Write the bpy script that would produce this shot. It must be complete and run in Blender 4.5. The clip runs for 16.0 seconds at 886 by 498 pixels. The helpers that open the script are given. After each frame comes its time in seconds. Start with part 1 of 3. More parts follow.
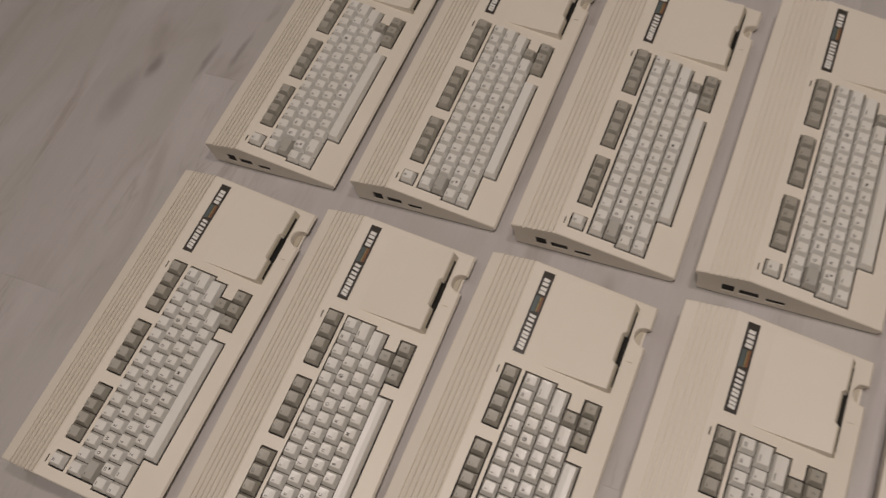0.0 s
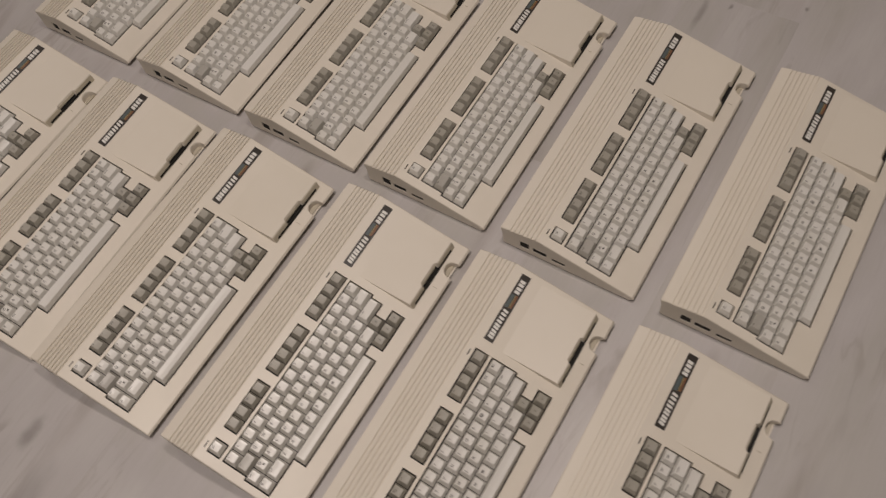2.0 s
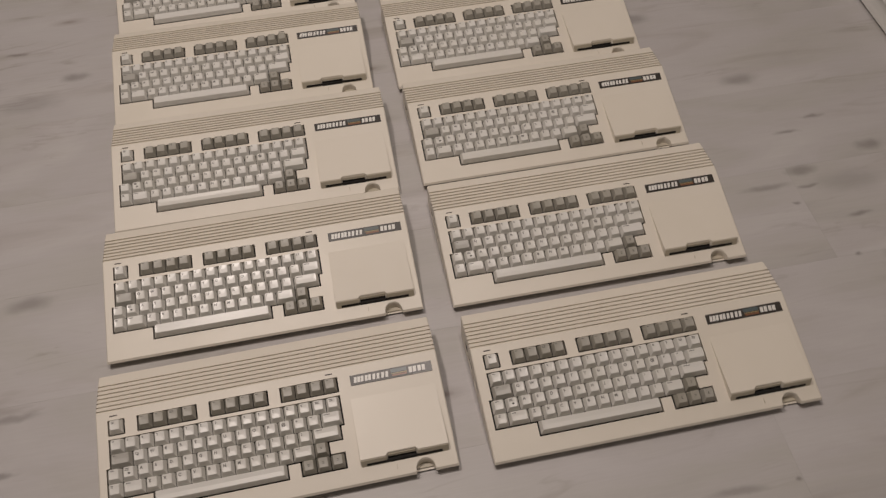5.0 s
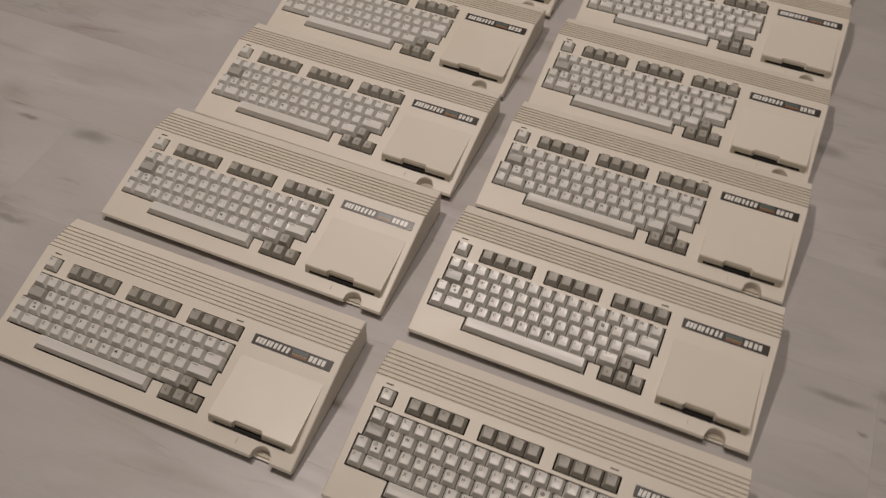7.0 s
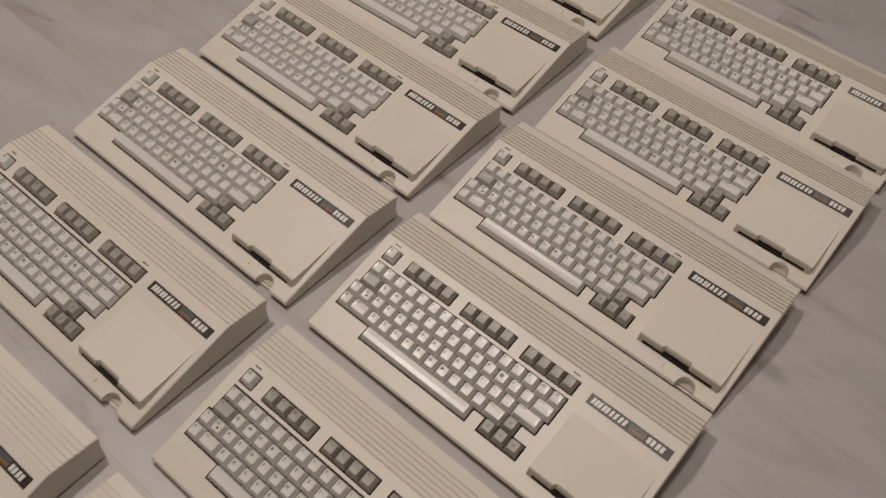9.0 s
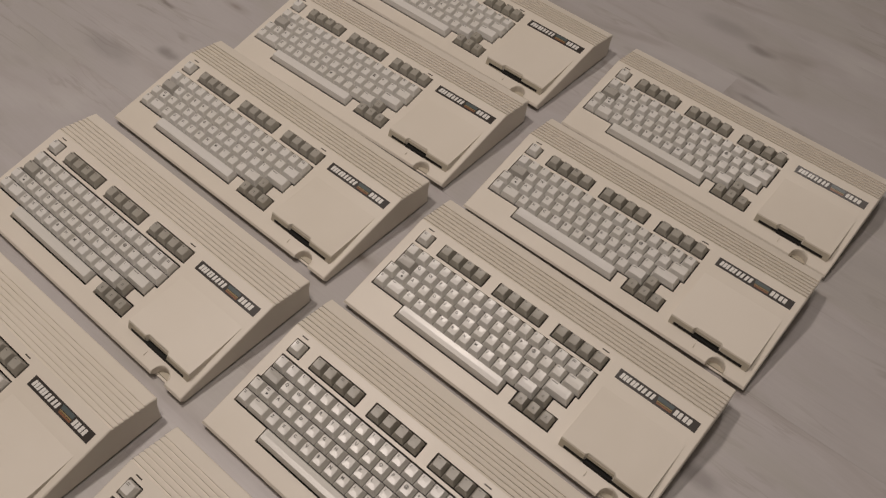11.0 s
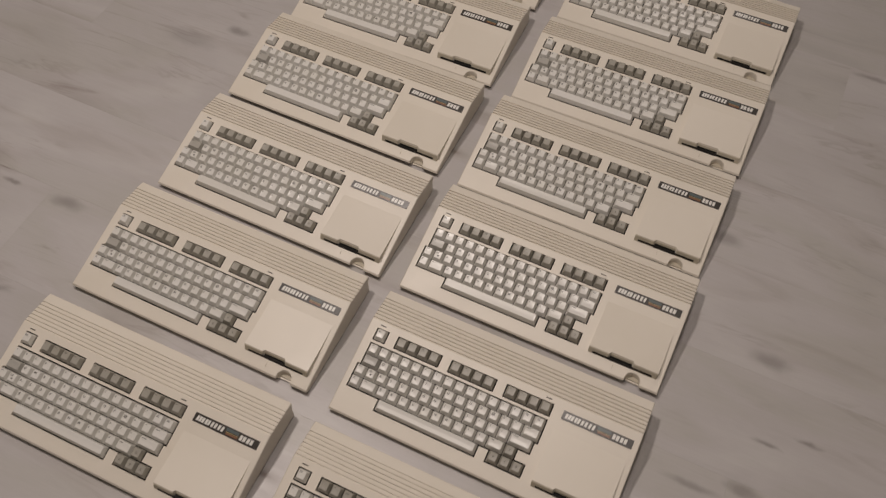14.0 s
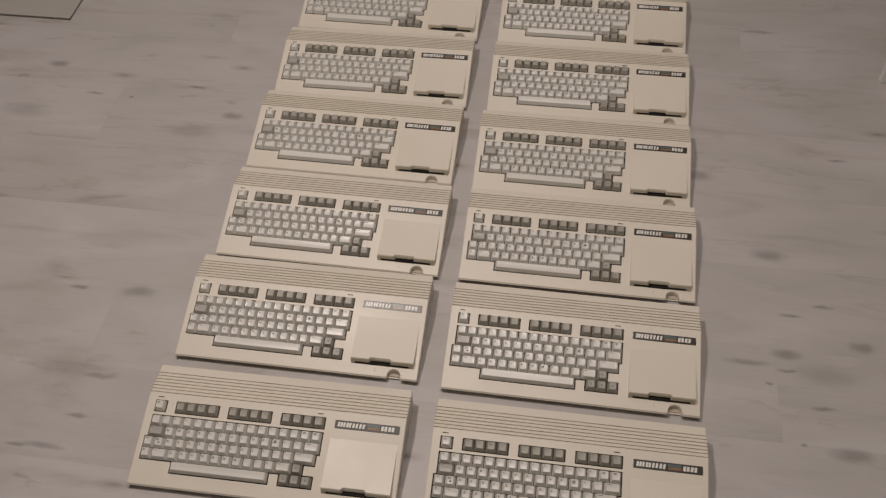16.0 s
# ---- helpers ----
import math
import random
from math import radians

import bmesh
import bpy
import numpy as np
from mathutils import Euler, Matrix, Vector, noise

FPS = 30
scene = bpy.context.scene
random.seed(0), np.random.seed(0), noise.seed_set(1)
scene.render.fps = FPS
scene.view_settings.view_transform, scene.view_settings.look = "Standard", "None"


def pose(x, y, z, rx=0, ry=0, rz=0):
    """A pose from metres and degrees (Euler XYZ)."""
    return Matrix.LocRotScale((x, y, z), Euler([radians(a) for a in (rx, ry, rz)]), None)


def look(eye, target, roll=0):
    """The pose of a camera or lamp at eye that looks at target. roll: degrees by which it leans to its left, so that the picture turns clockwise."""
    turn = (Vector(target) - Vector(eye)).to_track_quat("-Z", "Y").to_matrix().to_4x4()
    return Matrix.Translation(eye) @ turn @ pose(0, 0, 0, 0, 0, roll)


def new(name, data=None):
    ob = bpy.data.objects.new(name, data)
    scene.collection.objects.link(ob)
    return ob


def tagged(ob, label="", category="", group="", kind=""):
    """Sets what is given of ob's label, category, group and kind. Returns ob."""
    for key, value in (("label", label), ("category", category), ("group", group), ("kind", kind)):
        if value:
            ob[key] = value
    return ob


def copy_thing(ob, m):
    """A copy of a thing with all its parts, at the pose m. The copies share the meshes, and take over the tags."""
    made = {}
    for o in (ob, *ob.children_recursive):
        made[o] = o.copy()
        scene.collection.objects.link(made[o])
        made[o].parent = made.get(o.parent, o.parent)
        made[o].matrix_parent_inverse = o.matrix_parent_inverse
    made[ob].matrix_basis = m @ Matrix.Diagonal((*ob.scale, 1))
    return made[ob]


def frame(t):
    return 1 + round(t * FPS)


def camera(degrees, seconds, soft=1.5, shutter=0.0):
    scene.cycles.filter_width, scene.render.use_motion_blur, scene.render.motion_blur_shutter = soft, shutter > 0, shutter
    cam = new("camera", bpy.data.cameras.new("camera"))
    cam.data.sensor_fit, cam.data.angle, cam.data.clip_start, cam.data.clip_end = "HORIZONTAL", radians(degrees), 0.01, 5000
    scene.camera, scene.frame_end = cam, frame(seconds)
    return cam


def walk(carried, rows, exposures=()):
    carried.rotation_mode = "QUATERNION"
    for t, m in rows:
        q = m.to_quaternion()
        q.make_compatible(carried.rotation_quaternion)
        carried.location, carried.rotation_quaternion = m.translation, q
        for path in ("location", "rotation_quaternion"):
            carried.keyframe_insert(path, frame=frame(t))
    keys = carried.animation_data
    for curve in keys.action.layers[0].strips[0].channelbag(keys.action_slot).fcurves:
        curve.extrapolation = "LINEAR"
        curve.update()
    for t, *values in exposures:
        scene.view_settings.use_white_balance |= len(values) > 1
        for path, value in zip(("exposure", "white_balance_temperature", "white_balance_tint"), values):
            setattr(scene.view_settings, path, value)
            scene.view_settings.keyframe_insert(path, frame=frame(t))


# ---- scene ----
cam = camera(53.98, 16.0, soft=1.25, shutter=0.3)
PATH = [
    (0, (-0.0126, 0.6451, 1.0074), (0.5944, 1.1634, -0.2626), -20.52),
    (0.5, (-0.0305, 0.5746, 1.0881), (0.5898, 1.0207, -0.2027), -16.00),
    (1, (-0.0439, 0.4200, 1.1593), (0.5324, 0.8453, -0.1586), -13.89),
    (1.5, (-0.0567, 0.2665, 1.1540), (0.5152, 0.7396, -0.1495), -13.74),
    (2, (-0.0351, 0.1276, 1.1663), (0.5166, 0.6039, -0.1447), -11.37),
    (2.5, (-0.0256, -0.0281, 1.1913), (0.4882, 0.5206, -0.1068), -10.97),
    (3, (0.0129, -0.2256, 1.1821), (0.4379, 0.3940, -0.1161), -10.33),
    (3.5, (0.1089, -0.3242, 1.1598), (0.5082, 0.3506, -0.1189), -6.99),
    (4, (0.1924, -0.3932, 1.1703), (0.5374, 0.3437, -0.0899), -5.95),
    (4.2, (0.2266, -0.4405, 1.1609), (0.5427, 0.3405, -0.0801), -4.27),
    (6.3, (0.6597, -0.4052, 1.0297), (0.4967, 0.5045, -0.1517), -1.40),
    (6.5, (0.7104, -0.3930, 1.0227), (0.4952, 0.5089, -0.1564), -0.11),
    (7, (0.7967, -0.3238, 1.0040), (0.4444, 0.5437, -0.1679), 0.97),
    (7.5, (0.8574, -0.1974, 0.9973), (0.4089, 0.6404, -0.1632), 1.07),
    (8, (0.9078, -0.0951, 0.9853), (0.4284, 0.7016, -0.1918), 1.35),
    (8.5, (0.9636, 0.0226, 0.9708), (0.4402, 0.7645, -0.2232), 3.33),
    (9, (1.0012, 0.1266, 0.9604), (0.4522, 0.8654, -0.2241), 4.43),
    (9.5, (1.0107, 0.2122, 0.9522), (0.4948, 0.9614, -0.2405), 5.64),
    (10, (1.0063, 0.2581, 0.9469), (0.4497, 1.0299, -0.2126), 5.02),
    (10.2, (1.0060, 0.2710, 0.9456), (0.4356, 1.0567, -0.1978), 5.05),
    (12.3, (1.0032, 0.2710, 1.0923), (0.4950, 0.9695, -0.1340), 7.72),
    (12.5, (0.9960, 0.2400, 1.1368), (0.5074, 0.9067, -0.1149), 7.68),
    (13, (0.9542, 0.1164, 1.2180), (0.5289, 0.8153, -0.0393), 6.83),
    (13.5, (0.9155, -0.0088, 1.2634), (0.5407, 0.7032, -0.0026), 2.98),
    (14, (0.8912, -0.1453, 1.3082), (0.5537, 0.5904, 0.0453), 0.76),
    (14.5, (0.8766, -0.2409, 1.3449), (0.5821, 0.5189, 0.0856), 0.85),
    (15, (0.8357, -0.3324, 1.3807), (0.5570, 0.4624, 0.1394), 1.66),
    (15.5, (0.7173, -0.4417, 1.4042), (0.4698, 0.4202, 0.2018), -2.83),
    (16, (0.6559, -0.4991, 1.4165), (0.4982, 0.4100, 0.2338), -2.40),
]
walk(cam, [(t, look(eye, target, roll)) for t, eye, target, roll in PATH])

# ---- light: two warm ceiling lamps, an added fill lamp, and the room's own bounce ----
scene.view_settings.exposure = 0.0
world = bpy.data.worlds.new("room_air")
world.use_nodes = True
world.node_tree.nodes["Background"].inputs[0].default_value = (0.010, 0.009, 0.008, 1)
scene.world = world


def overhead_lamp(x, y, watts, size):
    data = bpy.data.lights.new("overhead_light", "AREA")
    data.shape, data.size, data.energy, data.color = "DISK", size, watts, (1.0, 0.875, 0.80)
    lamp = new("overhead_light", data)
    lamp.matrix_world = look((x, y, 2.46), (x, y, 0))
    return lamp


overhead_lamp(0.66, 0.32, 11.0, 0.22)
overhead_lamp(-0.12, 0.59, 22.9, 0.22)
# Added fill with no known source, lifts the far end of the floor.
overhead_lamp(0.60, 2.40, 6.2, 0.22)


# ---- materials ----
def material(name):
    mat = bpy.data.materials.new(name)
    mat.use_nodes = True
    nodes, links = mat.node_tree.nodes, mat.node_tree.links
    return mat, nodes, links, nodes["Principled BSDF"]


def ramp(nodes, stops):
    r = nodes.new("ShaderNodeValToRGB")
    while len(r.color_ramp.elements) < len(stops):
        r.color_ramp.elements.new(0.5)
    for e, (at, c) in zip(r.color_ramp.elements, stops):
        e.position, e.color = at, (*c, 1)
    return r


def tone(c, k):
    return tuple(min(1, v * k) for v in c)


def plastic(name, colour, rough, grain=0.03, spread=0.05):
    """Moulded plastic: fine grained relief, faint yellowing and handling marks."""
    mat, nodes, links, bsdf = material(name)
    at = nodes.new("ShaderNodeTexCoord")
    info = nodes.new("ShaderNodeObjectInfo")
    big = nodes.new("ShaderNodeTexNoise")
    big.inputs["Scale"].default_value, big.inputs["Detail"].default_value = 14, 5
    links.new(at.outputs["Object"], big.inputs["Vector"])
    mixv = nodes.new("ShaderNodeMath")
    mixv.operation = "MULTIPLY_ADD"
    mixv.inputs[1].default_value, mixv.inputs[2].default_value = 0.35, 0.0
    links.new(info.outputs["Random"], mixv.inputs[0])
    add = nodes.new("ShaderNodeMath")
    add.operation = "MULTIPLY_ADD"
    add.inputs[1].default_value = 0.65
    links.new(big.outputs["Fac"], add.inputs[0])
    links.new(mixv.outputs[0], add.inputs[2])
    yellow = (colour[0] * (1 - spread), colour[1] * (1 - 1.2 * spread), colour[2] * (1 - 2.0 * spread))
    col = ramp(nodes, [(0.25, yellow), (0.75, tone(colour, 1 + spread * 0.6))])
    links.new(add.outputs[0], col.inputs["Fac"])
    links.new(col.outputs["Color"], bsdf.inputs["Base Color"])
    fine = nodes.new("ShaderNodeTexNoise")
    fine.inputs["Scale"].default_value, fine.inputs["Detail"].default_value = 900, 2
    links.new(at.outputs["Object"], fine.inputs["Vector"])
    bump = nodes.new("ShaderNodeBump")
    bump.inputs["Strength"].default_value, bump.inputs["Distance"].default_value = grain, 0.001
    links.new(fine.outputs["Fac"], bump.inputs["Height"])
    links.new(bump.outputs["Normal"], bsdf.inputs["Normal"])
    rr = ramp(nodes, [(0.3, (rough * 0.88,) * 3), (0.7, (min(1, rough * 1.1),) * 3)])
    links.new(big.outputs["Fac"], rr.inputs["Fac"])
    links.new(rr.outputs["Color"], bsdf.inputs["Roughness"])
    return mat


CASE = plastic("beige_case_plastic", (0.708, 0.658, 0.580), 0.42, 0.10, 0.03)
KEY_LIGHT = plastic("light_grey_keycap", (0.69, 0.677, 0.648), 0.31, 0.05, 0.04)
KEY_MID = plastic("mid_grey_keycap", (0.40, 0.385, 0.355), 0.35, 0.05, 0.04)
KEY_DARK = plastic("brown_grey_keycap", (0.345, 0.328, 0.290), 0.42, 0.05, 0.05)
# Near black stands for the shade in the gaps round the keys.
GAP_SHADE = plastic("key_gap_shade", (0.016, 0.014, 0.012), 0.7, 0.02, 0.1)
BLACK = plastic("black_plastic_and_slot_shade", (0.008, 0.007, 0.006), 0.75, 0.02, 0.1)
PORT = plastic("brown_black_socket", (0.05, 0.038, 0.028), 0.5, 0.02, 0.1)
# Case beige darkened to olive, for the shade on faces turned from the lamps.
SHADED_BEIGE = plastic("shaded_case_beige", (0.50, 0.455, 0.37), 0.55, 0.08, 0.05)
INK = plastic("dark_grey_legend_ink", (0.11, 0.105, 0.098), 0.5, 0.02, 0.1)
BADGE = plastic("charcoal_badge_foil", (0.040, 0.034, 0.030), 0.33, 0.01, 0.05)
WHITE_INK = plastic("white_badge_print", (0.74, 0.73, 0.70), 0.35, 0.01, 0.02)
BLUE_INK = plastic("blue_grey_badge_print", (0.095, 0.12, 0.125), 0.3, 0.01, 0.05)
YELLOW_INK = plastic("yellow_badge_print", (0.30, 0.23, 0.11), 0.3, 0.01, 0.05)
RED_INK = plastic("orange_red_badge_print", (0.24, 0.11, 0.06), 0.3, 0.01, 0.05)


FLOOR_MARKS = {
    (0.009, 0.0055, 0.55): [(-0.349, 0.963), (1.100, 0.352), (1.150, 0.237), (0.528, -0.172), (0.898, -0.088)],
    (0.0055, 0.0032, 0.60): [(0.730, -0.254)],
    (0.050, 0.020, 0.46): [(1.125, 0.651), (0.990, 0.858), (1.229, 0.226), (-0.126, 0.409)],
    (0.030, 0.006, 0.52): [(-0.440, 0.967), (-0.251, 0.406), (1.155, 0.507), (1.216, 0.534), (-0.141, 0.131), (-0.227, 0.064),
                           (1.155, 0.031), (1.193, 0.311), (1.140, 0.384), (-0.197, 1.014), (1.295, 0.937)],
    (0.036, 0.017, 0.48): [(-0.576, 1.062), (-0.085, 0.925), (1.138, 0.418), (1.280, 0.449), (0.660, 1.678)],
    (0.060, 0.009, 0.42): [(-0.184, 0.067), (-0.134, 0.215), (1.064, 0.393), (1.167, 1.373), (0.587, -0.107), (0.706, -0.108),
                           (0.813, -0.089), (0.830, -0.122), (0.536, -0.150), (0.692, 1.589), (0.726, 1.539)],
    (0.085, 0.032, 0.27): [(-0.588, 0.890), (-0.163, 0.867), (-0.203, 0.226), (1.210, 0.381), (0.754, -0.180), (0.580, 1.702)],
}


def laminate():
    """Whitewashed oak laminate: grain along x, smoky streaks and small knots, each board its own shade."""
    mat, nodes, links, bsdf = material("whitewashed_oak_laminate")
    at = nodes.new("ShaderNodeTexCoord")
    info = nodes.new("ShaderNodeObjectInfo")
    shift = nodes.new("ShaderNodeVectorMath")
    shift.operation = "MULTIPLY_ADD"
    links.new(info.outputs["Random"], shift.inputs[0])
    shift.inputs[1].default_value = (37.0, 91.0, 53.0)
    links.new(at.outputs["Object"], shift.inputs[2])

    def noise_at(sx, sy, scale, detail, rough=0.55, warp=0.0):
        m = nodes.new("ShaderNodeMapping")
        m.inputs["Scale"].default_value = (sx, sy, 1)
        links.new(shift.outputs["Vector"], m.inputs["Vector"])
        n = nodes.new("ShaderNodeTexNoise")
        n.inputs["Scale"].default_value, n.inputs["Detail"].default_value = scale, detail
        n.inputs["Roughness"].default_value, n.inputs["Distortion"].default_value = rough, warp
        links.new(m.outputs["Vector"], n.inputs["Vector"])
        return n.outputs["Fac"]

    def blend(kind, a, b, fac):
        m = nodes.new("ShaderNodeMix")
        m.data_type, m.blend_type = "RGBA", kind
        m.inputs["Factor"].default_value = 1.0
        links.new(a, m.inputs["A"]), links.new(b, m.inputs["B"])
        if fac is not None:
            links.new(fac, m.inputs["Factor"])
        return m.outputs["Result"]

    cloud = ramp(nodes, [(0.26, (0.392, 0.372, 0.366)), (0.40, (0.438, 0.420, 0.402)), (0.55, (0.462, 0.440, 0.438)), (0.74, (0.505, 0.488, 0.478))])
    links.new(noise_at(0.9, 2.7, 2.8, 5, 0.52, 0.7), cloud.inputs["Fac"])
    # long smoky streaks
    streak = ramp(nodes, [(0.55, (1, 1, 1)), (0.64, (0.945, 0.932, 0.924)), (0.78, (0.79, 0.765, 0.745))])
    links.new(noise_at(1.0, 4.0, 2.6, 4, 0.50, 1.2), streak.inputs["Fac"])
    c = blend("MULTIPLY", cloud.outputs["Color"], streak.outputs["Color"], None)
    # short dark flecks, in clusters
    fleck = ramp(nodes, [(0.61, (1, 1, 1)), (0.75, (0.68, 0.64, 0.61))])
    links.new(noise_at(1.0, 4.2, 6.0, 4, 0.58, 0.6), fleck.inputs["Fac"])
    herd = ramp(nodes, [(0.47, (0, 0, 0)), (0.66, (1, 1, 1))])
    links.new(noise_at(1.0, 1.8, 3.1, 2), herd.inputs["Fac"])
    c = blend("MULTIPLY", c, fleck.outputs["Color"], herd.outputs["Color"])
    # thin dark veins that come and go
    line = ramp(nodes, [(0.478, (1, 1, 1)), (0.497, (0.88, 0.862, 0.85)), (0.503, (0.88, 0.862, 0.85)), (0.522, (1, 1, 1))])
    links.new(noise_at(1.0, 7.0, 2.1, 4, 0.6, 0.8), line.inputs["Fac"])
    gate = ramp(nodes, [(0.52, (0, 0, 0)), (0.66, (1, 1, 1))])
    links.new(noise_at(1.0, 2.5, 4.2, 2), gate.inputs["Fac"])
    c = blend("MULTIPLY", c, line.outputs["Color"], gate.outputs["Color"])
    # fine grain
    grain = ramp(nodes, [(0.3, (0.972, 0.969, 0.966)), (0.7, (1.016, 1.016, 1.016))])
    links.new(noise_at(1.0, 22.0, 16, 4, 0.6, 0.2), grain.inputs["Fac"])
    c = blend("MULTIPLY", c, grain.outputs["Color"], None)
    # knots
    km = nodes.new("ShaderNodeMapping")
    km.inputs["Scale"].default_value = (1.0, 3.4, 1)
    links.new(shift.outputs["Vector"], km.inputs["Vector"])
    cell = nodes.new("ShaderNodeTexVoronoi")
    cell.inputs["Scale"].default_value = 2.6
    links.new(km.outputs["Vector"], cell.inputs["Vector"])
    knot = ramp(nodes, [(0.0, (0.40, 0.35, 0.31)), (0.022, (0.55, 0.50, 0.46)), (0.06, (0.86, 0.84, 0.83)), (0.12, (1, 1, 1))])
    links.new(cell.outputs["Distance"], knot.inputs["Fac"])
    c = blend("MULTIPLY", c, knot.outputs["Color"], None)
    # the marks that this floor has: pin knots, smudges, veins and clouds, with ragged edges
    place = nodes.new("ShaderNodeNewGeometry")
    rag = nodes.new("ShaderNodeTexNoise")
    rag.inputs["Scale"].default_value, rag.inputs["Detail"].default_value = 34, 4
    links.new(place.outputs["Position"], rag.inputs["Vector"])
    warp = nodes.new("ShaderNodeVectorMath")
    warp.operation = "MULTIPLY_ADD"
    warp.inputs[1].default_value = (0.030, 0.012, 0.0)
    links.new(rag.outputs["Color"], warp.inputs[0])
    links.new(place.outputs["Position"], warp.inputs[2])
    total = None
    for (rx, ry, depth), spots in FLOOR_MARKS.items():
        for x, y in spots:
            near = nodes.new("ShaderNodeVectorMath")
            near.operation = "MULTIPLY_ADD"
            near.inputs[1].default_value = (1 / rx, 1 / ry, 0)
            near.inputs[2].default_value = (-(x + 0.015) / rx, -(y + 0.006) / ry, 0)
            links.new(warp.outputs["Vector"], near.inputs[0])
            far = nodes.new("ShaderNodeVectorMath")
            far.operation = "LENGTH"
            links.new(near.outputs["Vector"], far.inputs[0])
            fade = nodes.new("ShaderNodeMapRange")
            fade.interpolation_type = "SMOOTHSTEP"
            fade.inputs["From Min"].default_value, fade.inputs["From Max"].default_value = 0.15, 1.0
            fade.inputs["To Min"].default_value, fade.inputs["To Max"].default_value = depth, 0.0
            links.new(far.outputs["Value"], fade.inputs["Value"])
            if total is None:
                total = fade.outputs["Result"]
            else:
                most = nodes.new("ShaderNodeMath")
                most.operation = "MAXIMUM"
                links.new(total, most.inputs[0]), links.new(fade.outputs["Result"], most.inputs[1])
                total = most.outputs[0]
    dark = nodes.new("ShaderNodeRGB")
    dark.outputs[0].default_value = (0.13, 0.115, 0.105, 1)
    c = blend("MIX", c, dark.outputs[0], total)
    board = ramp(nodes, [(0.0, (0.965, 0.962, 0.96)), (1.0, (1.03, 1.03, 1.032))])
    links.new(info.outputs["Random"], board.inputs["Fac"])
    c = blend("MULTIPLY", c, board.outputs["Color"], None)
    links.new(c, bsdf.inputs["Base Color"])
    rr = ramp(nodes, [(0.3, (0.36,) * 3), (0.7, (0.47,) * 3)])
    links.new(noise_at(1.0, 9.0, 9, 3), rr.inputs["Fac"])
    links.new(rr.outputs["Color"], bsdf.inputs["Roughness"])
    bump = nodes.new("ShaderNodeBump")
    bump.inputs["Strength"].default_value, bump.inputs["Distance"].default_value = 0.10, 0.0006
    links.new(noise_at(1.0, 26.0, 20, 4), bump.inputs["Height"])
    links.new(bump.outputs["Normal"], bsdf.inputs["Normal"])
    return mat


def paint(name, colour, rough=0.8):
    mat, nodes, links, bsdf = material(name)
    n = nodes.new("ShaderNodeTexNoise")
    n.inputs["Scale"].default_value, n.inputs["Detail"].default_value = 3, 6
    r = ramp(nodes, [(0.3, tone(colour, 0.94)), (0.7, colour)])
    links.new(n.outputs["Fac"], r.inputs["Fac"])
    links.new(r.outputs["Color"], bsdf.inputs["Base Color"])
    fine = nodes.new("ShaderNodeTexNoise")
    fine.inputs["Scale"].default_value = 220
    bump = nodes.new("ShaderNodeBump")
    bump.inputs["Strength"].default_value, bump.inputs["Distance"].default_value = 0.12, 0.001
    links.new(fine.outputs["Fac"], bump.inputs["Height"])
    links.new(bump.outputs["Normal"], bsdf.inputs["Normal"])
    bsdf.inputs["Roughness"].default_value = rough
    return mat


FLOOR = laminate()
SUBFLOOR = paint("dark_board_joint", (0.26, 0.24, 0.225))
WALL = paint("white_wall_paint", (0.74, 0.73, 0.70))
CEIL = paint("white_ceiling_paint", (0.80, 0.80, 0.78))
LACQUER = paint("white_lacquer", (0.78, 0.77, 0.74), 0.35)
MAT = paint("grey_green_mat", (0.40, 0.382, 0.352), 0.7)
MAT_EDGE_AND_GAP_SHADE = paint("dark_brown_edge_and_gap_shade", (0.11, 0.10, 0.09), 0.7)


# ---- mesh helpers ----
def part(name, bm, mat, parent=None, label=""):
    bmesh.ops.recalc_face_normals(bm, faces=bm.faces)
    me = bpy.data.meshes.new(name)
    bm.to_mesh(me)
    bm.free()
    me.materials.append(mat)
    ob = new(name, me)
    ob.parent = parent
    return tagged(ob, label) if label else ob


def box(bm, x0, x1, y0, y1, z0, z1, bevel=0.0):
    got = bmesh.ops.create_cube(bm, size=1)
    bmesh.ops.scale(bm, vec=(x1 - x0, y1 - y0, z1 - z0), verts=got["verts"])
    bmesh.ops.translate(bm, vec=((x0 + x1) / 2, (y0 + y1) / 2, (z0 + z1) / 2), verts=got["verts"])
    if bevel:
        edges = list({e for v in got["verts"] for e in v.link_edges})
        bmesh.ops.bevel(bm, geom=edges, offset=bevel, segments=2, affect="EDGES", profile=0.5)


def fill(bm, outer, holes, place, normal):
    """A flat sheet with holes; place() takes the sheet's two coordinates to a point. Returns the vertices ring by ring."""
    rings = []
    for ring in (outer, *holes):
        vs = [bm.verts.new(place(*p)) for p in ring]
        for a, b in zip(vs, vs[1:] + vs[:1]):
            bm.edges.new((a, b))
        rings.append(vs)
    edges = [bm.edges.get((a, b)) for vs in rings for a, b in zip(vs, vs[1:] + vs[:1])]
    bmesh.ops.triangle_fill(bm, use_beauty=True, use_dissolve=False, edges=edges, normal=normal)
    return rings


def walls_down(bm, ring, way):
    low = [bm.verts.new(v.co + Vector(way)) for v in ring]
    n = len(ring)
    for i in range(n):
        bm.faces.new((ring[i], ring[(i + 1) % n], low[(i + 1) % n], low[i]))
    return low


# ---- the room ----
def slab(name, x0, x1, y0, y1, z0, z1, mat):
    bm = bmesh.new()
    box(bm, x0, x1, y0, y1, z0, z1)
    return tagged(part(name, bm, mat), kind="structure")


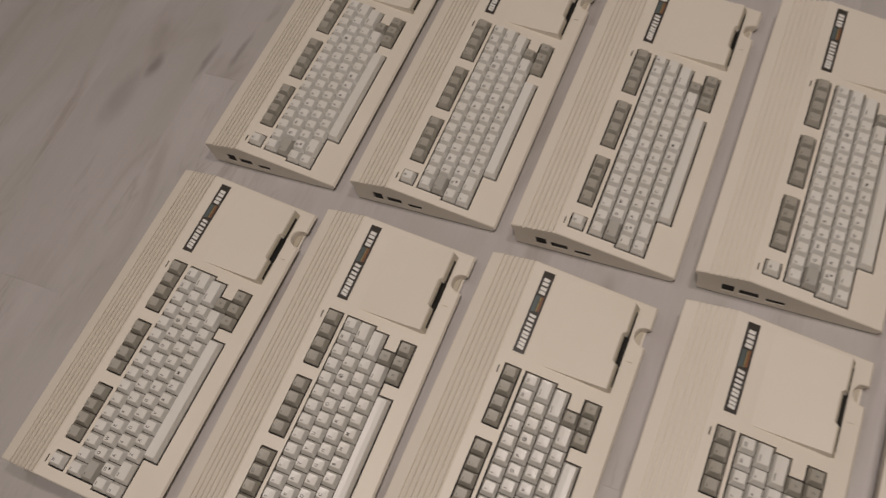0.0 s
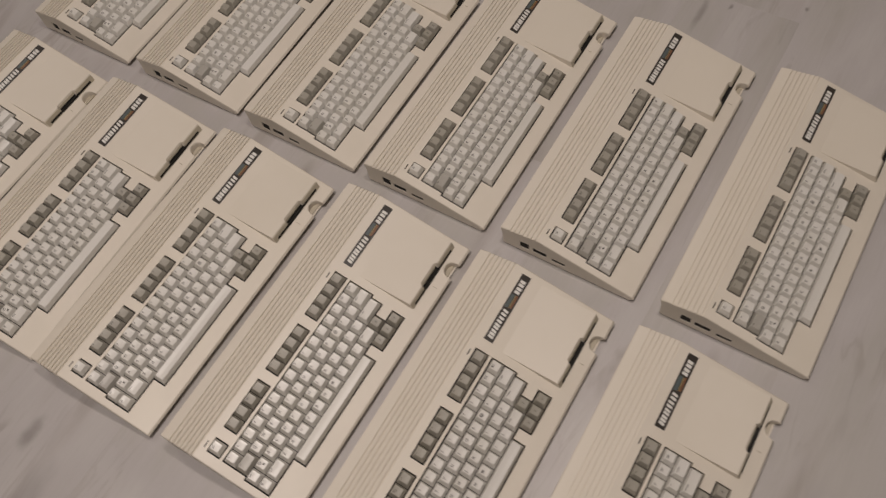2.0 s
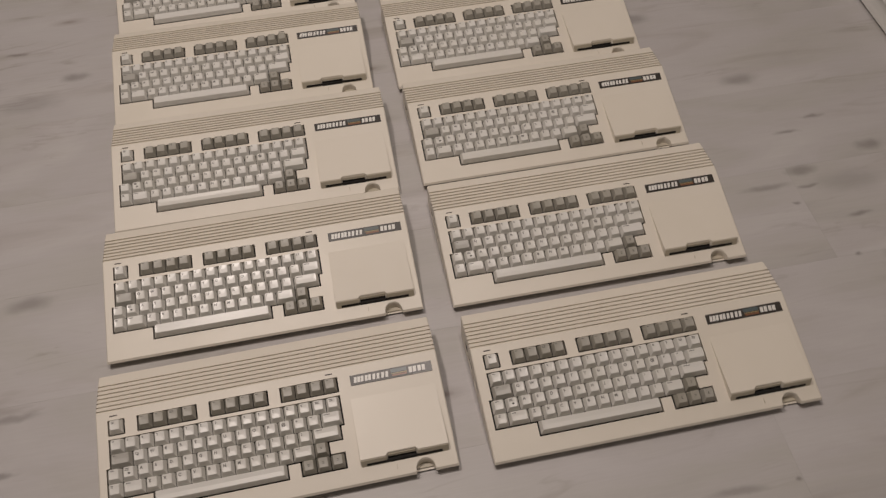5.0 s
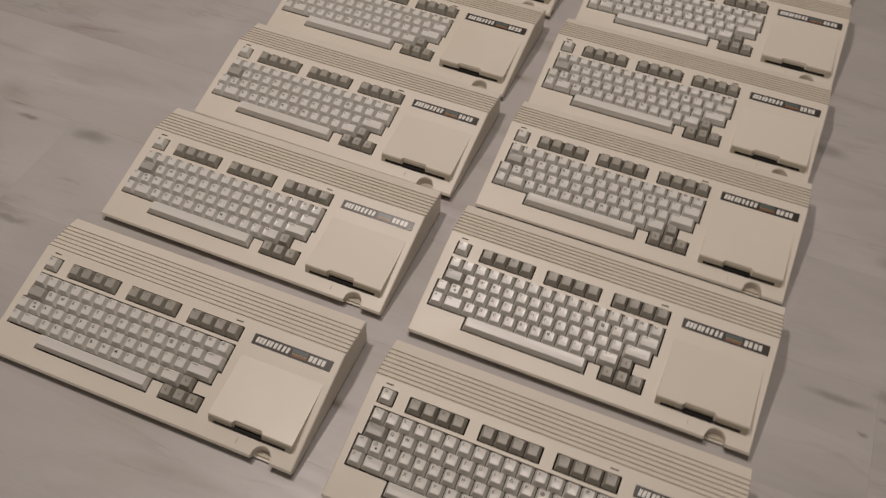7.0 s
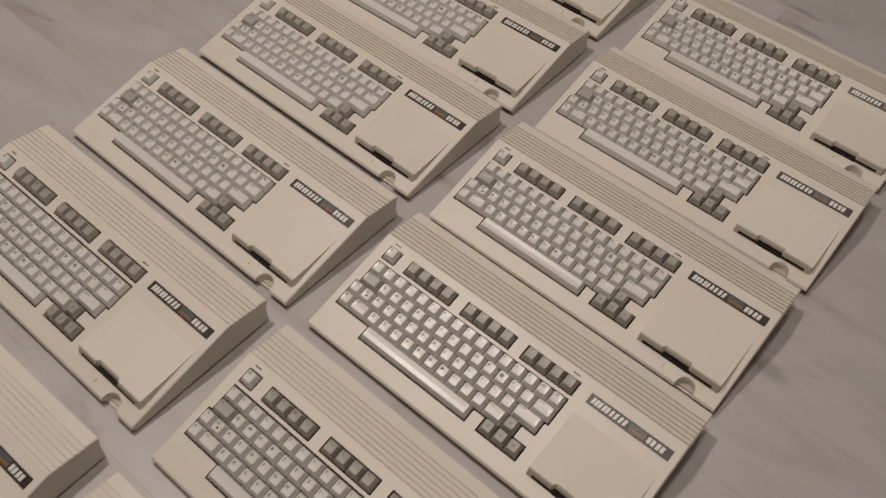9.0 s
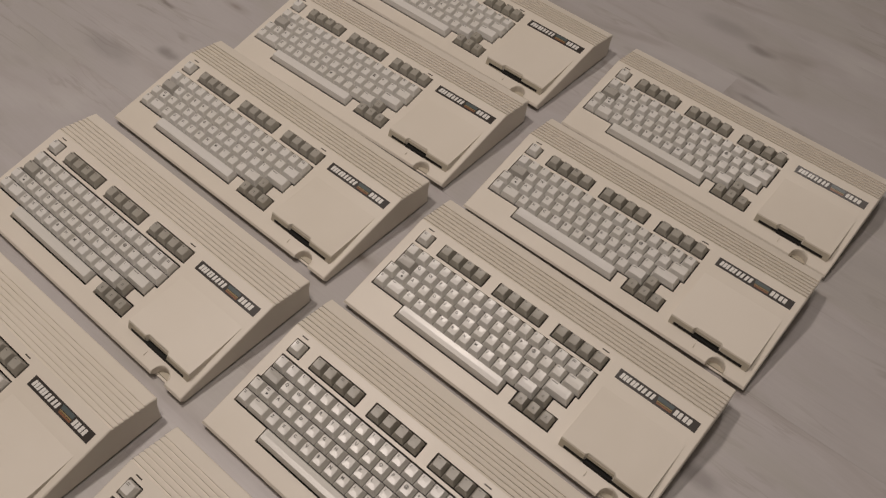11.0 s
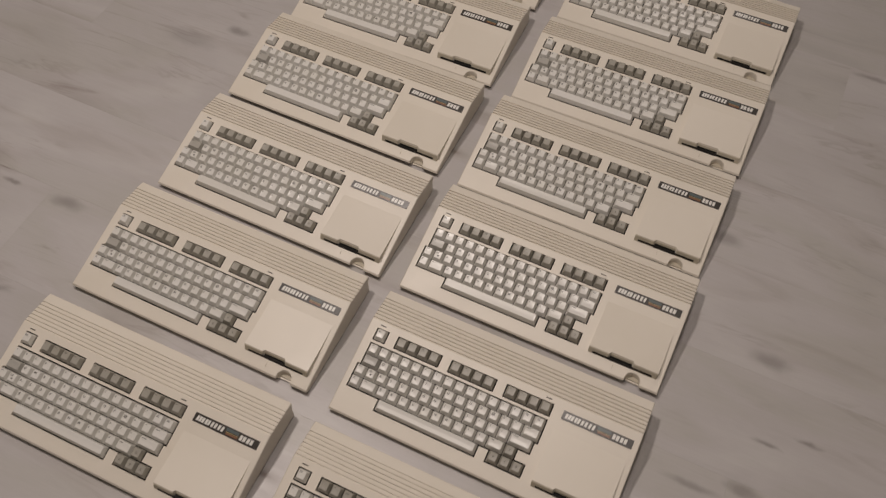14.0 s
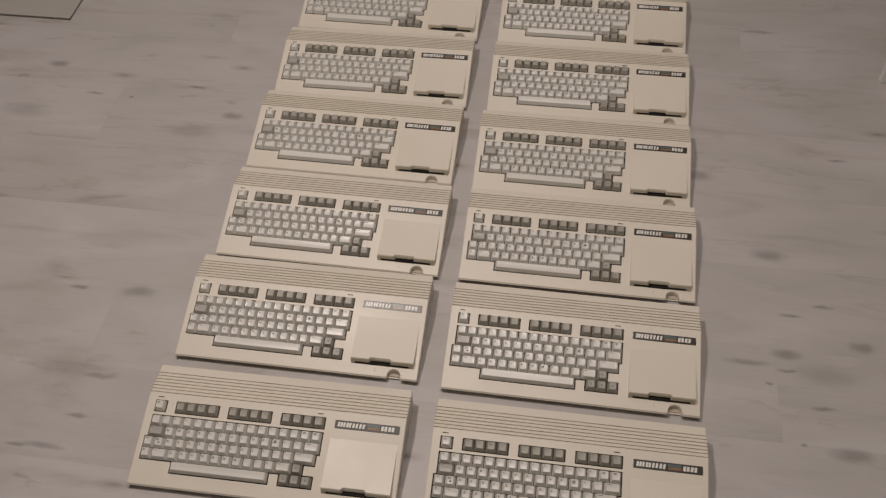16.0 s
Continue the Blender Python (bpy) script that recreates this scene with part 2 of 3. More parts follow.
floor = slab("floor", -2.6, 3.4, -2.4, 4.2, -0.10, -0.0085, SUBFLOOR)
tagged(floor, "pale whitewashed oak laminate floor with smoky grey streaks", "floor")
slab("ceiling", -2.7, 3.5, -2.5, 4.3, 2.50, 2.60, CEIL)
slab("wall_north", -2.7, 3.5, 4.2, 4.3, -0.1, 2.5, WALL)
slab("wall_south", -2.7, 3.5, -2.5, -2.4, -0.1, 2.5, WALL)
slab("wall_west", -2.7, -2.6, -2.4, 4.2, -0.1, 2.5, WALL)
slab("wall_east", 3.4, 3.5, -2.4, 4.2, -0.1, 2.5, WALL)


# ---- the home computer ----
MM = 0.001
U = 19.05                       # key pitch
H0, SLOPE = 15.6, 0.246         # deck: height at the front edge, rise per depth
COS = 1 / math.sqrt(1 + SLOPE * SLOPE)
SIN = SLOPE * COS
XL, XR = 2.0, 465.0
RIB_Y, BACK_Y = 150.0, 212.0
X0, V_TOP = 18.7, 115.4         # keyboard's left edge and top edge along the deck
DECK = Matrix(((1, 0, 0, 0), (0, COS, -SIN, 0), (0, SIN, COS, H0 * MM), (0, 0, 0, 1)))


def deck(x, v, n=0.0):
    """A point of the sloping deck: across, up along the slope, and above it, in mm."""
    return Vector((x * MM, (v * COS - n * SIN) * MM, (H0 + v * SIN + n * COS) * MM))


def deck_z(y):
    return H0 + SLOPE * y


def rounded(x0, x1, v0, v1, r=1.2):
    pts = []
    for cx, cv, a0 in ((x1 - r, v1 - r, 0), (x0 + r, v1 - r, 90), (x0 + r, v0 + r, 180), (x1 - r, v0 + r, 270)):
        for k in range(3):
            a = radians(a0 + 45 * k)
            pts.append((cx + r * math.cos(a), cv + r * math.sin(a)))
    return pts


def key_x(u):
    return X0 + U * u


def row_v(r):
    return V_TOP - U * r


FUNC_V0, FUNC_V1 = 121.4, 121.4 + U + 2.6


def well_outline():
    g = 1.7
    b = [row_v(i) for i in range(6)]
    x = key_x
    return [(x(0) - g, b[0] + g), (x(0) - g, b[2] + g), (x(-0.25) - g, b[2] + g), (x(-0.25) - g, b[4] - g), (x(2.75) - g, b[4] - g),
            (x(2.75) - g, b[5] - g), (x(11.75) + g, b[5] - g), (x(11.75) + g, b[4] - g), (x(12.75) - g, b[4] - g), (x(12.75) - g, b[5] - g),
            (x(15.75) + g, b[5] - g), (x(15.75) + g, b[4] + g), (x(14.75) + g, b[4] + g), (x(14.75) + g, b[3] - g), (x(15.75) + g, b[3] - g),
            (x(15.75) + g, b[2] - g), (x(16) + g, b[2] - g), (x(16) + g, b[0] + g)]


NOTCH_X, NOTCH_R = 421.0, 13.0   # finger scallop in the front lip
LIP_Y, NOTCH_D = -3.6, 15.2      # where the lip turns down, and how deep the scallop cuts into it


def build_case(parent):
    bm = bmesh.new()
    xl, xr = XL + 1.3, XR - 1.3
    # front lip, with the scallop
    lip = [(xl, LIP_Y)]
    lip.append((NOTCH_X - NOTCH_R - 2.0, LIP_Y))
    for k in range(11):
        a = math.pi - math.pi * k / 10
        lip.append((NOTCH_X + NOTCH_R * math.cos(a), LIP_Y + NOTCH_D * math.sin(a) ** 0.8))
    lip.append((NOTCH_X + NOTCH_R + 2.0, LIP_Y))
    lip.append((xr, LIP_Y))
    outer = [(x, y / COS) for x, y in lip] + [(xr, RIB_Y / COS), (xl, RIB_Y / COS)]
    holes = [well_outline(), rounded(key_x(0) - 1.7, key_x(1) + 1.7, FUNC_V0, FUNC_V1)]
    for u in (2, 7, 12):
        holes.append(rounded(key_x(u) - 1.7, key_x(u + 4) + 1.7, FUNC_V0, FUNC_V1))
    rings = fill(bm, outer, holes, deck, (0, -SIN, COS))
    for ring in rings[1:]:
        walls_down(bm, ring, deck(0, 0, -7) - deck(0, 0, 0))
    front = rings[0][:len(lip)]
    mid, low = [], []
    for (x, y), v in zip(lip, front):
        inside = y > LIP_Y + 0.1
        mid.append(bm.verts.new((v.co.x, v.co.y - (0.0009 if inside else 0.0022), v.co.z - (0.0016 if inside else 0.0032))))
        low.append(bm.verts.new((v.co.x, v.co.y + (-0.0009 if inside else 0.0040), 0.0036)))
    for a, b in ((front, mid), (mid, low)):
        for i in range(len(lip) - 1):
            bm.faces.new((a[i], a[i + 1], b[i + 1], b[i]))
    # ribbed vent band at the back, falling gently to a rounded rear edge
    top = [(RIB_Y, deck_z(RIB_Y))]
    pitch, fall = 6.9, 0.13
    y = RIB_Y + 2.6
    zt = lambda q: deck_z(RIB_Y) + 0.2 - fall * (q - RIB_Y)
    for k in range(7):
        # each louvre starts behind a groove with a step that faces the front, then slopes down to the next
        top += [(y - 0.9, zt(y) - 0.5), (y - 0.7, zt(y) - 1.9), (y + 0.5, zt(y) - 1.9), (y + 0.75, zt(y) + 0.6)]
        y += pitch
    zb = zt(BACK_Y - 5) - 0.6
    top += [(BACK_Y - 2.2, zb), (BACK_Y - 0.7, zb - 0.6), (BACK_Y, zb - 2.2), (BACK_Y - 0.4, zb - 4), (BACK_Y - 2.6, zb - 14), (BACK_Y - 3, 3.6)]
    left = [bm.verts.new((xl * MM, a * MM, b * MM)) for a, b in top]
    right = [bm.verts.new((xr * MM, a * MM, b * MM)) for a, b in top]
    for i in range(len(top) - 1):
        bm.faces.new((left[i], right[i], right[i + 1], left[i + 1]))
    # sides, with sockets in the one by the escape keys
    prof = [(LIP_Y, deck_z(LIP_Y)), *top]
    prof_side = [(LIP_Y - 2.2, deck_z(LIP_Y) - 3.5), (LIP_Y, deck_z(LIP_Y) - 1.3)] + [(a - (1.0 if a > BACK_Y - 4 else 0), b - 1.2) for a, b in top[:-1]] + [(BACK_Y - 4, 3.6), (LIP_Y + 4.0, 3.6)]
    for xs, xi, sockets in ((XL, xl, True), (XR, xr, False)):
        holes = []
        if sockets:
            for y0, y1, z0, z1 in ((164, 179, 13, 29), (135, 158, 14, 25), (104, 126, 12, 20)):
                holes.append([(y0, z0), (y1, z0), (y1, z1), (y0, z1)])
        ring = fill(bm, prof_side, holes, lambda a, b: Vector((xs * MM, a * MM, b * MM)), (1, 0, 0))
        for h in ring[1:]:
            walls_down(bm, h, (0.006, 0, 0))
        inner = [bm.verts.new((xi * MM, a * MM, b * MM)) for a, b in [(LIP_Y - 2.2, deck_z(LIP_Y) - 3.2), *prof]]
        outer_v = ring[0]
        for i in range(len(inner) - 1):
            bm.faces.new((inner[i], inner[i + 1], outer_v[i + 1], outer_v[i]))
        bm.faces.new((inner[0], outer_v[0], outer_v[-1], bm.verts.new((xi * MM, (LIP_Y + 4.0) * MM, 3.6 * MM))))
    # underside
    bm.faces.new([bm.verts.new((x * MM, yy * MM, 3.6 * MM)) for x, yy in ((XL, LIP_Y + 4), (XR, LIP_Y + 4), (XR, BACK_Y - 4), (XL, BACK_Y - 4))])
    bmesh.ops.remove_doubles(bm, verts=bm.verts, dist=0.00002)
    return part("case", bm, CASE, parent)


def build_notch(parent):
    """The lower shell's tongue showing in the scallop, and the thin raised rim round it."""
    bm = bmesh.new()
    box(bm, (NOTCH_X - NOTCH_R - 1) * MM, (NOTCH_X + NOTCH_R + 1) * MM, (LIP_Y + 7.0) * MM, 0.0140, 0.0036, 0.0062, 0.0006)
    # The lip's shade is put into the tongue's darker beige.
    part("eject_recess", bm, SHADED_BEIGE, parent, "tongue under the scalloped lip, darkened for the shade there")
    bm = bmesh.new()
    n = 12
    rows = []
    for k in range(n + 1):
        a = math.pi - math.pi * k / n
        ring = []
        for grow, up in ((0.3, -0.6), (0.3, 0.7), (1.5, 0.7), (1.5, -0.6)):
            x = NOTCH_X + (NOTCH_R + grow) * math.cos(a)
            y = LIP_Y + (NOTCH_D + grow) * math.sin(a) ** 0.8
            ring.append(bm.verts.new(deck(x, y / COS, up)))
        rows.append(ring)
    for a, c in zip(rows, rows[1:]):
        for i in range(4):
            bm.faces.new((a[i], a[(i + 1) % 4], c[(i + 1) % 4], c[i]))
    part("notch_rim", bm, CASE, parent)


HOOD_Y, HOOD_RISE, HOOD_BACK = 15.3, 12.6, 4.2   # foot of the drive's front face, its height and how far it leans back


def hood_face(x, w, n=0.0):
    """A point of the leaning front face: across, up along it, and out of it, in mm."""
    long = math.hypot(HOOD_RISE, HOOD_BACK)
    ey, ez = HOOD_BACK / long, HOOD_RISE / long
    return Vector((x * MM, (HOOD_Y + ey * w - ez * n) * MM, (deck_z(HOOD_Y) - 0.5 + ez * w + ey * n) * MM))


def hood_box(bm, x0, x1, w0, w1, n0, n1):
    vs = [bm.verts.new(hood_face(x, w, n)) for n in (n0, n1) for x, w in ((x0, w0), (x1, w0), (x1, w1), (x0, w1))]
    bm.faces.new(vs[:4]), bm.faces.new(vs[4:])
    for i in range(4):
        bm.faces.new((vs[i], vs[(i + 1) % 4], vs[4 + (i + 1) % 4], vs[4 + i]))


def build_drive_cover(parent):
    """The raised hood over the disk drive: it swells out of the deck and ends in a notched, leaning front face."""
    x0, x1, y_end = 338.0, 455.5, 108.0
    y0 = HOOD_Y + HOOD_BACK
    edge = [(x0, 0.0), (371.5, 0.0), (375.0, 4.0), (411.5, 4.0), (415.0, 0.0), (x1, 0.0)]
    bm = bmesh.new()
    n = 10

    def top_z(y):
        s = (y - y0) / (y_end - y0)
        return deck_z(y) + (HOOD_RISE - HOOD_BACK * SLOPE) * max(0.0, 1 - s) ** 1.3

    rows = []
    for k in range(n + 1):
        row = []
        for x, back in edge:
            y = (y0 + back + 0.8) + (y_end - y0 - back - 0.8) * k / n
            row.append(bm.verts.new((x * MM, y * MM, (top_z(y) - (0.25 if k == n else 0.0)) * MM)))
        rows.append(row)
    for a, c in zip(rows, rows[1:]):
        for i in range(5):
            f = bm.faces.new((a[i], a[i + 1], c[i + 1], c[i]))
            f.smooth = True
    # brow and front face, on vertices of their own so that the edges stay crisp
    lip = [bm.verts.new(v.co) for v in rows[0]]
    brow = [bm.verts.new((v.co.x, v.co.y - 0.0008, v.co.z - 0.0008)) for v in rows[0]]
    foot = [bm.verts.new(hood_face(x, 0.0) + Vector((0, back * MM, -0.001))) for x, back in edge]
    for i in range(5):
        bm.faces.new((lip[i], lip[i + 1], brow[i + 1], brow[i]))
        bm.faces.new((brow[i], brow[i + 1], foot[i + 1], foot[i]))
    for col, sign in ((0, -1), (5, 1)):
        high = [bm.verts.new(r[col].co) for r in rows]
        low = []
        for v in high:
            h = max(0.0, v.co.z / MM - deck_z(v.co.y / MM))
            low.append(bm.verts.new((v.co.x + sign * 0.5 * MM * h / HOOD_RISE, v.co.y, (deck_z(v.co.y / MM) - 0.6) * MM)))
        for k in range(n):
            bm.faces.new((high[k], high[k + 1], low[k + 1], low[k]))
        bm.faces.new((high[0], low[0], foot[col], brow[col]))
    return part("drive_cover", bm, CASE, parent, "raised beige hood over the disk drive")


def build_drive_front(parent):
    bm = bmesh.new()
    hood_box(bm, 338.8, 372.2, 0.0, 11.6, -0.5, 0.5)
    hood_box(bm, 414.3, 454.8, 0.0, 11.6, -0.5, 0.5)
    hood_box(bm, 374.6, 411.9, 7.6, 11.4, -4.4, -3.2)
    front = part("drive_front", bm, SHADED_BEIGE, parent, "front strip of the disk drive in beige darkened for shade")
    # Solid black blocks stand for the shade inside the open slot.
    bm = bmesh.new()
    hood_box(bm, 345.5, 375.2, 1.7, 5.6, 0.0, 0.9)
    hood_box(bm, 411.3, 447.0, 1.7, 5.6, 0.0, 0.9)
    hood_box(bm, 374.2, 412.3, 0.6, 7.5, -4.4, -3.3)
    hood_box(bm, 374.2, 412.3, 0.3, 4.3, -3.8, 0.5)
    part("disk_slot", bm, BLACK, front, "black strips for the shade inside the disk slot")
    bm = bmesh.new()
    a = deck(384.0, 8.0, 0.1)
    box(bm, a.x - 0.0003, a.x + 0.0003, a.y - 0.0040, a.y + 0.0040, a.z - 0.0012, a.z + 0.0006)
    part("mould_mark", bm, SHADED_BEIGE, parent)


def build_badge(parent):
    bm = bmesh.new()
    box(bm, 0.3420, 0.4555, 0.1263, 0.1408, -0.0004, 0.0006, 0.0002)
    plate = part("badge", bm, BADGE, parent, "charcoal name plate with white strokes and rainbow stripes")
    plate.matrix_basis = DECK
    v0, v1 = 128.9, 138.3
    # the maker's lettering stays as plain slanted strokes
    def stroke(name, x, wide, lean):
        bm = bmesh.new()
        ring = [(x, v0 + 0.7), (x + wide, v0 + 0.7), (x + wide + lean, v1 - 0.7), (x + lean, v1 - 0.7)]
        low = [bm.verts.new((a * MM, b * MM, 0.0004)) for a, b in ring]
        high = [bm.verts.new((a * MM, b * MM, 0.0009)) for a, b in ring]
        bm.faces.new(high)
        for i in range(4):
            bm.faces.new((low[i], low[(i + 1) % 4], high[(i + 1) % 4], high[i]))
        part(name, bm, WHITE_INK, plate, "white printed stroke")

    for x in (346.5, 351.2, 355.9, 361.6, 366.2, 372.2, 378.0, 384.4, 390.2):
        stroke("name_stroke", x, 3.8, 1.2)
    for x in (423.0, 428.8, 435.4, 441.2):
        stroke("number_stroke", x, 4.5, 0.6)
    for name, mat, lo, hi in (("blue_stripe", BLUE_INK, 5.6, 10.6), ("yellow_stripe", YELLOW_INK, 3.4, 4.8), ("red_stripe", RED_INK, 0.6, 2.9)):
        bm = bmesh.new()
        pts = [(400.0 - lo * 0.2, lo), (420.5, lo), (420.5, hi), (400.0 - hi * 0.2, hi)]
        lowv = [bm.verts.new((a * MM, (128.4 + b) * MM, 0.0004)) for a, b in pts]
        topv = [bm.verts.new((a * MM, (128.4 + b) * MM, 0.0008)) for a, b in pts]
        bm.faces.new(topv)
        for i in range(4):
            bm.faces.new((lowv[i], lowv[(i + 1) % 4], topv[(i + 1) % 4], topv[i]))
        part(name, bm, mat, plate)


CAPS = {}


def keycap_mesh(units, mat):
    """A sculpted cap: tapering skirt, long front slope, dished and rounded top."""
    key = (units, mat.name)
    if key in CAPS:
        return CAPS[key]
    w, d, h = U * units - 1.0, U - 1.0, 9.0
    side, back, fore = 2.7, 1.0, 3.7
    bm = bmesh.new()

    def ring(x0, x1, y0, y1, z, r):
        return [bm.verts.new((a * MM, b * MM, z * MM)) for a, b in rounded(x0, x1, y0, y1, r)]

    rings = [ring(-w / 2, w / 2, -d / 2, d / 2, -3.0, 0.8), ring(-w / 2, w / 2, -d / 2, d / 2, 0.2, 0.8),
             ring(-w / 2 + side, w / 2 - side, -d / 2 + fore, d / 2 - back, h - 1.0, 1.6),
             ring(-w / 2 + side + 0.7, w / 2 - side - 0.7, -d / 2 + fore + 0.7, d / 2 - back - 0.6, h - 0.35, 1.4)]
    for a, b in zip(rings, rings[1:]):
        for i in range(12):
            bm.faces.new((a[i], a[(i + 1) % 12], b[(i + 1) % 12], b[i]))
    dish = 0.3
    mid = [bm.verts.new((sx * MM, (-d / 2 + fore + d / 2 - back) / 2 * MM, (h - 0.35 - dish) * MM)) for sx in (-(w / 2 - side - 4.2), w / 2 - side - 4.2)]
    top = rings[3]
    # order: 0-2 right back, 3-5 left back, 6-8 left front, 9-11 right front
    bm.faces.new((top[2], top[3], mid[0], mid[1]))
    bm.faces.new((top[8], top[9], mid[1], mid[0]))
    for i in (3, 4, 5, 6, 7):
        bm.faces.new((top[i], top[i + 1], mid[0]))
    for i in (9, 10, 11, 0, 1):
        bm.faces.new((top[i], top[(i + 1) % 12], mid[1]))
    bmesh.ops.recalc_face_normals(bm, faces=bm.faces)
    me = bpy.data.meshes.new("key")
    bm.to_mesh(me)
    bm.free()
    me.materials.append(mat)
    for f in me.polygons:
        f.use_smooth = False
    CAPS[key] = me
    return me


GLYPHS = {}


def glyph_mesh(text):
    if text in GLYPHS:
        return GLYPHS[text]
    if text.startswith("bar"):
        bm = bmesh.new()
        n, wide = int(text[3]), float(text[4:])
        for k in range(n):
            box(bm, 0, wide * MM, (-0.8 - 1.9 * k) * MM, (0.0 - 1.9 * k) * MM, 0, 0.0002)
        me = bpy.data.meshes.new("legend")
        bm.to_mesh(me)
        bm.free()
    else:
        curve = bpy.data.curves.new("legend", "FONT")
        curve.body, curve.size, curve.offset, curve.extrude = text, 0.0054, 0.00012, 0.0001
        curve.align_y = "TOP"
        ob = new("legend", curve)
        me = bpy.data.meshes.new_from_object(ob.evaluated_get(bpy.context.evaluated_depsgraph_get()))
        bpy.data.objects.remove(ob)
    me.materials.clear()
    me.materials.append(INK)
    GLYPHS[text] = me
    return me


def add_key(parent, u, v, units, mat, legend, label=""):
    cap = new("key", keycap_mesh(units, mat))
    cap.parent = parent
    cap.matrix_basis = DECK @ Matrix.Translation((key_x(u + units / 2) * MM, v * MM, 0))
    if label:
        tagged(cap, label)
    if legend:
        ink = new("legend", glyph_mesh(legend))
        ink.parent = cap
        half = (U * units - 0.9) / 2
        at = (-1.3, 2.6) if legend == "bar22.4" else (-half + 4.7, 6.0)
        ink.matrix_basis = Matrix.Translation((at[0] * MM, at[1] * MM, 0.0086))


def build_keys(parent):
    fv = (FUNC_V0 + FUNC_V1) / 2
    add_key(parent, 0, fv, 1, KEY_LIGHT, "bar24")
    for u0 in (2, 7, 12):
        for k in range(4):
            add_key(parent, u0 + k, fv, 1, KEY_DARK, "bar25" if (u0, k) == (2, 2) else "bar13", "brown-grey function key")
    v = [row_v(r) - U / 2 for r in range(5)]
    for k in range(16):
        add_key(parent, k, v[0], 1, KEY_LIGHT, "bar13" if k == 0 else "bar25" if k > 13 else "bar22")
    add_key(parent, 0, v[1], 1.5, KEY_MID, "bar14", "mid-grey tab key")
    for k, c in enumerate("QWERTYUIOP@*"):
        add_key(parent, 1.5 + k, v[1], 1, KEY_LIGHT, c)
    add_key(parent, 13.5, v[1], 1, KEY_LIGHT, "bar13")
    add_key(parent, 14.5, v[1], 1.5, KEY_LIGHT, "bar18")
    add_key(parent, -0.25, v[2], 1, KEY_LIGHT, "bar15")
    add_key(parent, 0.75, v[2], 1, KEY_LIGHT, "bar25")
    for k, c in enumerate("ASDFGHJKL"):
        add_key(parent, 1.75 + k, v[2], 1, KEY_LIGHT, c)
    for k in range(3):
        add_key(parent, 10.75 + k, v[2], 1, KEY_LIGHT, "bar21.6")
    add_key(parent, 13.75, v[2], 2, KEY_LIGHT, "bar19")
    add_key(parent, -0.25, v[3], 1, KEY_LIGHT, "bar23")
    add_key(parent, 0.75, v[3], 1.5, KEY_LIGHT, "bar16")
    for k, c in enumerate("ZXCVBNM"):
        add_key(parent, 2.25 + k, v[3], 1, KEY_LIGHT, c)
    for k in range(3):
        add_key(parent, 9.25 + k, v[3], 1, KEY_LIGHT, "bar21.6")
    add_key(parent, 12.25, v[3], 1.5, KEY_LIGHT, "bar16")
    add_key(parent, 13.75, v[3], 1, KEY_DARK, "bar22.4", "brown-grey cursor key")
    for k in range(3):
        add_key(parent, 12.75 + k, v[4], 1, KEY_DARK, "bar22.4", "brown-grey cursor key")
    add_key(parent, 2.75, v[4], 9, KEY_LIGHT, "", "long light grey space bar")
    # dark lock lamp on the shift-lock key
    bm = bmesh.new()
    box(bm, -0.0016, 0.0016, -0.0022, 0.0022, 0.0, 0.0005, 0.0003)
    lamp = part("lock_lamp", bm, BLACK, parent, "small black lock lamp")
    lamp.matrix_basis = DECK @ Matrix.Translation((key_x(1.25) * MM + 0.0005, v[2] * MM - 0.0015, 0.0080))


def build_computer():
    top = new("home_computer")
    build_case(top)
    bm = bmesh.new()
    box(bm, 0.0115, 0.3262, 0.0185, 0.1435, -0.0085, -0.0065)
    tray = part("key_tray", bm, GAP_SHADE, top, "tray under the keys, near black for the shade in the gaps")
    tray.matrix_basis = DECK
    build_drive_cover(top)
    build_notch(top)
    build_drive_front(top)
    build_badge(top)
    for x in (25.0, 314.0):
        bm = bmesh.new()
        box(bm, (x - 5) * MM, (x + 5) * MM, 0.1476, 0.1492, -0.0003, 0.0004, 0.0002)
        slit = part("indicator_slit", bm, PORT, top, "small brown indicator window")
        slit.matrix_basis = DECK
    for y0, y1, z0, z1 in ((164, 179, 13, 29), (135, 158, 14, 25), (104, 126, 12, 20)):
        bm = bmesh.new()
        box(bm, 0.0034, 0.0085, (y0 - 1) * MM, (y1 + 1) * MM, (z0 - 1) * MM, (z1 + 1) * MM)
        box(bm, 0.0026, 0.0038, (y0 + 2.5) * MM, (y1 - 2.5) * MM, (z0 + 2) * MM, (z1 - 2) * MM, 0.0003)
        part("socket", bm, BLACK, top, "dark side socket")
    for x in (40, 425):
        for y in (25, 185):
            bm = bmesh.new()
            bmesh.ops.create_cone(bm, cap_ends=True, segments=16, radius1=0.006, radius2=0.0065, depth=0.0038, matrix=Matrix.Translation((x * MM, y * MM, 0.0019)))
            part("foot", bm, BLACK, top, "black rubber foot")
    build_keys(top)
    tagged(top, "cream beige home computer with grey keys on the laminate floor", "computer", "home computers in two columns")
    return top


